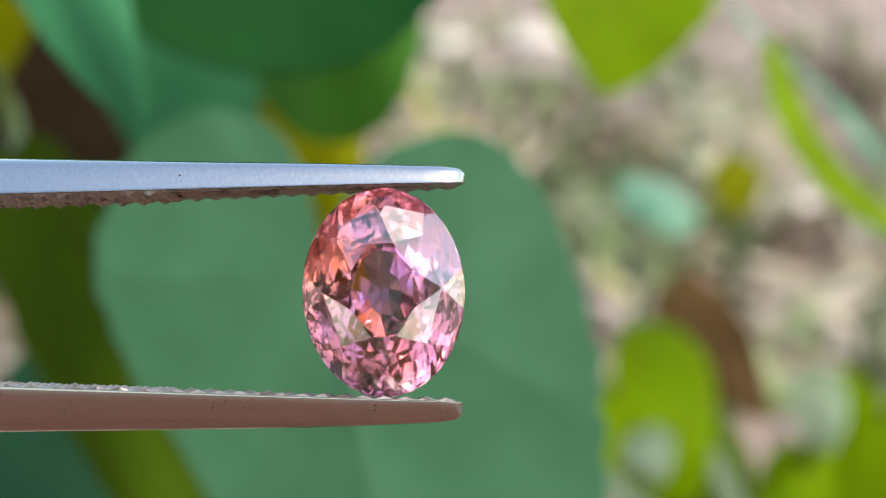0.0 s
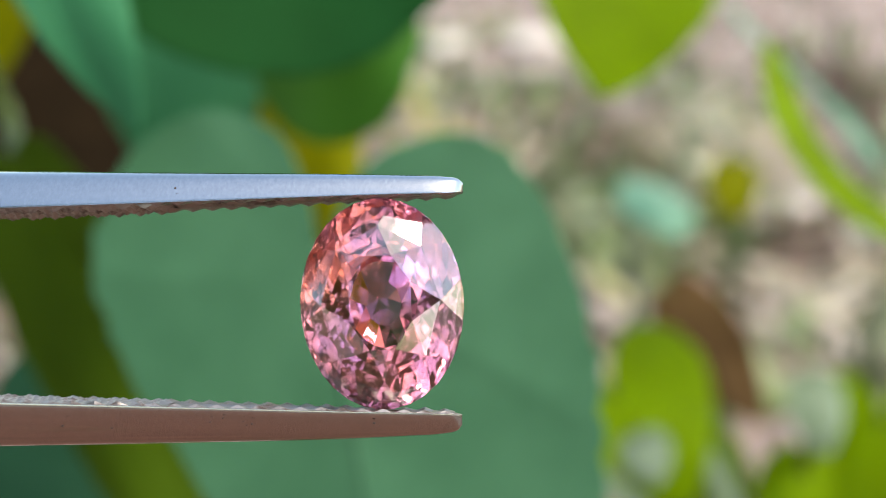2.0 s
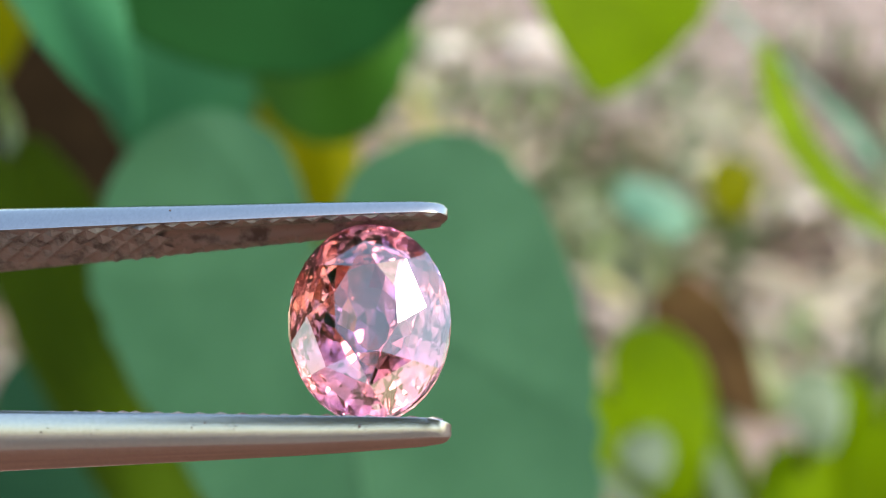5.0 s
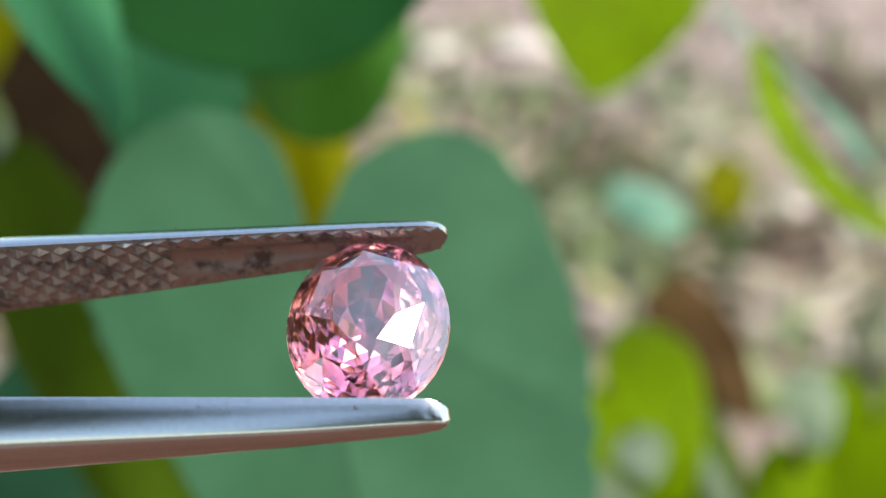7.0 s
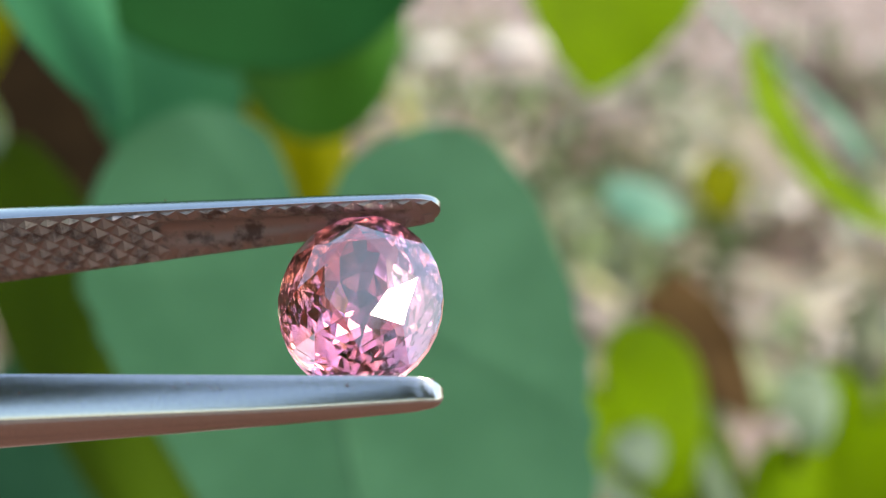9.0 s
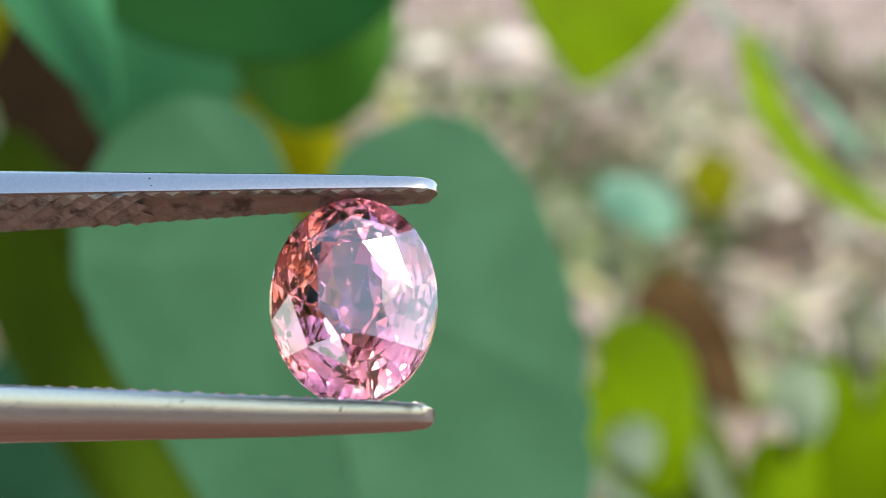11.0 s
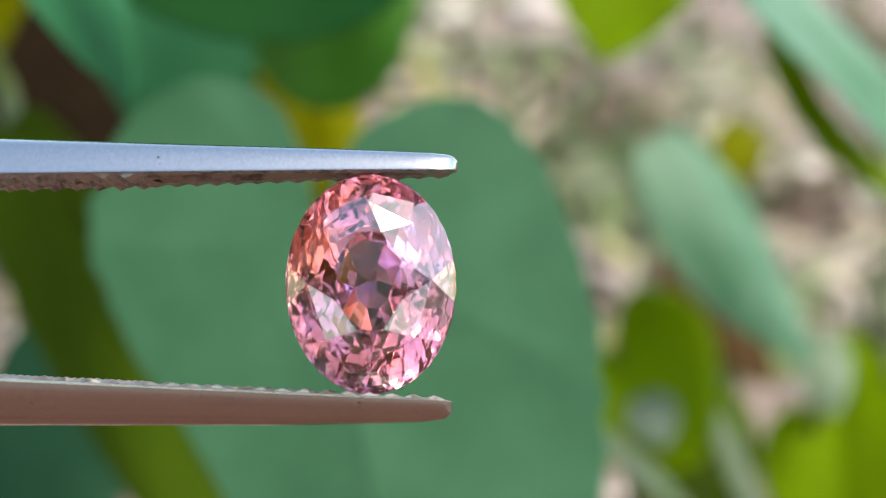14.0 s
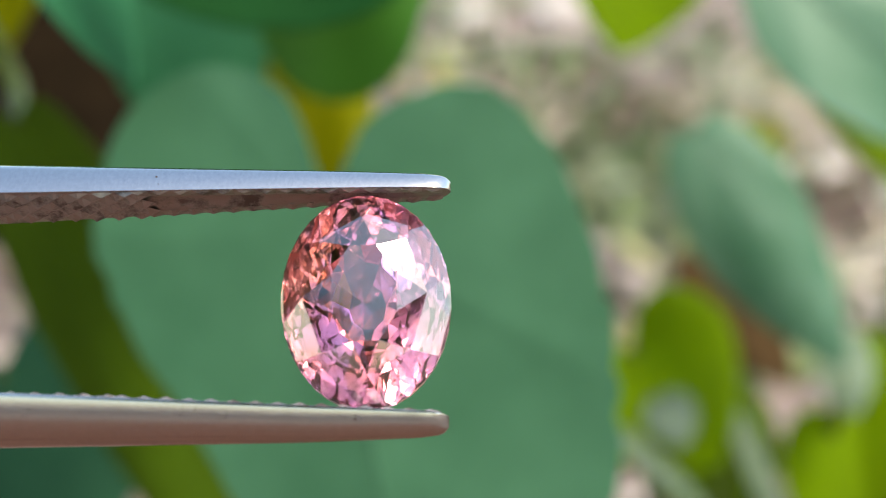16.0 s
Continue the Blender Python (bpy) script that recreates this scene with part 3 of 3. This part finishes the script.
def arm_mesh(sign):
    """A tapered bar, flat inside, with rounded outer edges and a rounded tip."""
    bm = bmesh.new()
    rings = []
    xs = [BACK, -100, -60, -40, -30] + sorted([-25 + 1.5 * i for i in range(18)] + [-8.4, -8.1]) + [1.4, 1.8, 2.1, 2.3, 2.5, 2.65, 2.77, 2.86, 2.94, 3.0]
    for x in xs:
        w, z0, th = arm_size(x, sign)
        if x > 2.4:
            z0 += 0.12 * (x - 2.4)
        b, slant = 0.09 * th, (0.34 if sign > 0 else 0.46) * min(th, w)
        rw, rh = 0.62 * w, (0.68 if sign > 0 else 0.5) * th
        yc, zc = w - slant - 0.906 * rw, th - rh
        bend = [radians(q) for q in (25, 36, 48, 60, 72, 82)]
        side = [(w - 0.02, 0), (w - 0.004, 0.012), (w - 0.02 * slant, b)] + [(yc + rw * math.cos(q), zc + rh * math.sin(q)) for q in bend]
        crest = th + 0.01 * w
        groove, sink = max(w - 0.62, 0.02), float(np.interp(x, [-8.4, -8.1, 1.2, 1.8], [0, 0.26, 0.16, 0]))
        floor = [(groove * a, sink * (1 - a * a)) for a in (-1, -0.75, -0.45, -0.15, 0.15, 0.45, 0.75, 1)]
        prof = side + [(0.0, crest)] + [(-y, z) for y, z in reversed(side)] + floor
        rings.append([bm.verts.new((x * MM, y * MM, sign * (z0 + z) * MM)) for y, z in prof])
    n = len(rings[0])
    for a, b in zip(rings, rings[1:]):
        for k in range(n):
            bm.faces.new((a[k], a[(k + 1) % n], b[(k + 1) % n], b[k]))
    bm.faces.new(rings[0])
    bm.faces.new(rings[-1])
    return bm


def tooth(arm, verts, faces):
    me = bpy.data.meshes.new("tooth")
    me.from_pydata([(x * MM, y * MM, z * MM) for x, y, z in verts], [], faces)
    me.materials.append(TEETH)
    ob = new("tooth", me)
    ob.parent = arm


def knurl(arm, sign):
    """Rows of small pyramids on the inner face; near the tip one file of wedges along each rim of a smooth groove."""
    pitch_x, pitch_y, high = 0.84, 0.46, 0.20 if sign > 0 else 0.13
    for row in range(-6, 7):
        y = row * pitch_y
        x = -26.0 + (pitch_x / 2 if row % 2 else 0)
        while x < -8.3:
            w, z0, th = arm_size(x, sign)
            if abs(y) < w - 0.18:
                verts = []
                for dx, dy in ((pitch_x / 2, 0), (0, pitch_y), (-pitch_x / 2, 0), (0, -pitch_y)):
                    yy = max(-w + 0.14, min(w - 0.14, y + dy))
                    verts.append((x + dx, yy, sign * (z0 + 0.02)))
                verts.append((x + random.uniform(-0.03, 0.03), y, sign * (z0 - high * random.uniform(0.82, 1.05))))
                tooth(arm, verts, [(0, 1, 4), (1, 2, 4), (2, 3, 4), (3, 0, 4)])
            x += pitch_x
    for side in (-1, 1):
        x = -8.3
        while x < 2.5:
            w, z0, th = arm_size(x, sign)
            y0, y1 = side * (w - 0.10), side * max(w - 0.62, 0.05)
            verts = [(x + dx, y, sign * (z0 + 0.02)) for dx, y in ((0.38, y0), (-0.38, y0), (-0.38, y1), (0.38, y1))]
            verts.append((x, y0 * 0.82 + y1 * 0.18, sign * (z0 - 0.12 * random.uniform(0.85, 1.05))))
            verts.append((x, y1, sign * (z0 - 0.02)))
            tooth(arm, verts, [(0, 1, 4), (1, 2, 5, 4), (3, 0, 4, 5), (2, 3, 5)])
            x += 0.76


for sign, arm_name in ((1, "upper_arm"), (-1, "lower_arm")):
    arm = part(arm_name, arm_mesh(sign), STEEL, tweezers, smooth=True)
    arm.data.materials.append(TEETH)
    for f in arm.data.polygons:
        if f.normal.z * sign < -0.6:
            f.material_index = 1
    knurl(arm, sign)
    rnd = random.Random(11 + sign)
    for _ in range(1 if sign > 0 else 10):
        x = rnd.uniform(-14.5, 0)
        w, z0, th = arm_size(x, sign)
        s = rnd.uniform(0.025, 0.05)
        bm = bmesh.new()
        bmesh.ops.create_icosphere(bm, subdivisions=1, radius=s * MM)
        bmesh.ops.scale(bm, vec=(1.2, 0.25, 1), verts=bm.verts)
        bmesh.ops.translate(bm, vec=(x * MM, -w * MM, sign * (z0 + rnd.uniform(0.15, 0.55) * th) * MM), verts=bm.verts)
        part("rust_speck", bm, SPECK, arm)
bm = bmesh.new()
bmesh.ops.create_cube(bm, size=1.0)
bmesh.ops.scale(bm, vec=(0.008, 0.0082, 0.0036), verts=bm.verts)
bmesh.ops.bevel(bm, geom=bm.edges[:], offset=0.0008, segments=2, affect='EDGES')
bmesh.ops.translate(bm, vec=((BACK - 2) * MM, 0, 0), verts=bm.verts)
part("joint", bm, STEEL, tweezers)


# ---- gemstone ----
def gem_mesh():
    """Oval mixed cut: table, stars, kites and upper girdle facets in front, rows of small facets behind."""
    bm = bmesh.new()
    hw, hh = 3.10, 4.0
    rnd = random.Random(3)

    def ring(n, scale, depth, turn, grow=0.0):
        for k in range(n):
            an = 2 * math.pi * (k + turn) / n
            an += rnd.uniform(-1, 1) * grow * 2.0 / n
            sc = scale * (1 + rnd.uniform(-1, 1) * grow * 0.06)
            bm.verts.new((hw * sc * math.cos(an) * MM, -(depth + rnd.uniform(-1, 1) * grow * 0.10) * MM, hh * sc * math.sin(an) * MM))

    # table, then the crown down to the girdle
    for k in range(8):
        an = 2 * math.pi * (k + 0.5) / 8
        bm.verts.new((1.24 * math.cos(an) * MM, -1.34 * MM, 1.88 * math.sin(an) * MM))
    ring(8, 0.72, 0.96, 0.0)
    ring(16, 0.982, 0.22, 0.5)
    ring(32, 1.0, 0.11, 0.5)
    ring(32, 1.0, -0.16, 0.5)
    # pavilion rows
    ring(24, 0.945, -0.50, 0.0, 0.25)
    ring(24, 0.80, -1.20, 0.5, 0.35)
    ring(22, 0.62, -1.90, 0.0, 0.40)
    ring(18, 0.42, -2.50, 0.5, 0.40)
    ring(10, 0.22, -2.92, 0.0, 0.35)
    ring(4, 0.07, -3.10, 0.5, 0.2)
    out = bmesh.ops.convex_hull(bm, input=bm.verts)
    bmesh.ops.delete(bm, geom=[v for v in bm.verts if not v.link_faces], context='VERTS')
    bmesh.ops.dissolve_limit(bm, angle_limit=radians(1.5), verts=bm.verts, edges=bm.edges)
    bmesh.ops.rotate(bm, matrix=Matrix.Rotation(radians(-3.0), 3, 'Y'), verts=bm.verts)
    bmesh.ops.translate(bm, vec=(-0.04 * MM, 0, 0), verts=bm.verts)
    return bm


gem = tagged(new("gemstone"), "faceted oval pinkish orange sapphire gripped between steel tweezer tips", "gemstone")
stone = gem_mesh()
bmesh.ops.recalc_face_normals(stone, faces=stone.faces)


def stone_zone(f):
    y = f.calc_center_median().y / MM
    if abs(f.normal.y) < 0.12 and -0.2 < y < 0.25:
        return "girdle"
    if f.normal.y < -0.995 and y < -1.2:
        return "table"
    return "crown" if y < 0 else "pavilion"


for zone_name in ("table", "crown", "girdle", "pavilion"):
    bm = stone.copy()
    bm.normal_update()
    bmesh.ops.delete(bm, geom=[f for f in bm.faces if stone_zone(f) != zone_name], context='FACES')
    me = bpy.data.meshes.new(zone_name)
    bm.to_mesh(me)
    bm.free()
    me.materials.append(GIRDLE if zone_name == "girdle" else GEM)
    new(zone_name, me).parent = gem
stone.free()

HELD_ROWS = (
    (0.0, pose(-0.00222, 0.04307, 0.53258, -25.00, 0.47, -0.17)),
    (0.5, pose(-0.00252, 0.04290, 0.53223, -24.81, 0.28, -0.41)),
    (1.0, pose(-0.00245, 0.04287, 0.53235, -23.70, 0.13, -0.56)),
    (1.5, pose(-0.00225, 0.04279, 0.53259, -22.09, 0.10, -0.68)),
    (2.0, pose(-0.00228, 0.04275, 0.53224, -23.39, -0.20, -0.61)),
    (2.5, pose(-0.00245, 0.04276, 0.53244, -28.00, -0.55, -0.55)),
    (3.0, pose(-0.00263, 0.04272, 0.53211, -29.56, -0.84, -0.60)),
    (3.5, pose(-0.00265, 0.04258, 0.53116, -31.74, -1.07, -0.62)),
    (4.0, pose(-0.00263, 0.04234, 0.53157, -35.24, -1.40, -0.61)),
    (6.5, pose(-0.00188, 0.04207, 0.53099, -56.26, -3.80, -2.57)),
    (7.0, pose(-0.00217, 0.04229, 0.53096, -60.94, -4.15, -2.34)),
    (7.5, pose(-0.00219, 0.04233, 0.53145, -67.74, -3.92, -2.05)),
    (8.0, pose(-0.00207, 0.04233, 0.53191, -70.20, -3.66, -1.69)),
    (8.5, pose(-0.00207, 0.04231, 0.53202, -67.01, -3.63, -1.99)),
    (9.0, pose(-0.00251, 0.04224, 0.53162, -58.49, -3.54, -2.41)),
    (9.5, pose(-0.00217, 0.04274, 0.53197, -52.39, -3.13, -2.86)),
    (12.0, pose(-0.00315, 0.04046, 0.53008, -33.24, 1.65, -1.66)),
    (12.5, pose(-0.00214, 0.04069, 0.53120, -29.96, 1.70, -1.21)),
    (13.0, pose(-0.00233, 0.04103, 0.53209, -28.43, 1.50, -1.05)),
    (13.5, pose(-0.00235, 0.04105, 0.53227, -28.57, 1.66, -0.89)),
    (14.0, pose(-0.00194, 0.04107, 0.53221, -27.50, 2.02, -0.50)),
    (14.5, pose(-0.00147, 0.04112, 0.53129, -28.23, 2.33, -0.08)),
    (15.0, pose(-0.00151, 0.04136, 0.53054, -30.34, 2.04, 0.32)),
    (15.5, pose(-0.00182, 0.04204, 0.53041, -34.06, 1.83, 0.45)),
    (16.0, pose(-0.00202, 0.04308, 0.52964, -36.75, 1.56, 0.65)),
)
# two pale leaves turn their faces into sight in the last seconds
SWAYING = (
    (sway_low, [(t, INTO_PLANT @ turned(place, aim, pitch, yaw)) for t, place, aim, pitch, yaw in (
        (0.0, (66.2, 22.0, 380), -14, -70, 0), (9.7, (66.2, 22.0, 380), -14, -70, 0), (11.9, (60.1, 20.7, 350), -4, -62, 6),
        (12.6, (40.8, 14.5, 245), 26, -12, 42), (14.0, (42.0, 14.0, 240), 31, -6, 30), (15.0, (44.0, 14.0, 240), 30, -9, 18), (16.0, (46.0, 15.5, 240), 29, -9, 6))]),
    (sway_high, [(t, INTO_PLANT @ turned(place, aim, pitch, yaw)) for t, place, aim, pitch, yaw in (
        (0.0, (56.4, 48.0, 240), 46, 0, 70), (9.7, (56.4, 48.0, 240), 46, 0, 70), (12.0, (55.7, 47.0, 236), 46, 0, 70),
        (12.5, (43.5, 38.9, 188), 44, 0, 66), (14.0, (46.0, 38.9, 188), 44, 0, 54), (15.0, (47.5, 37.1, 188), 46, 0, 34), (16.0, (48.0, 36.3, 188), 48, -6, 14))]),
)


def motions():
    walk(tweezers, HELD_ROWS)
    walk(gem, HELD_ROWS)
    for ob, rows in SWAYING:
        walk(ob, rows)


motions()
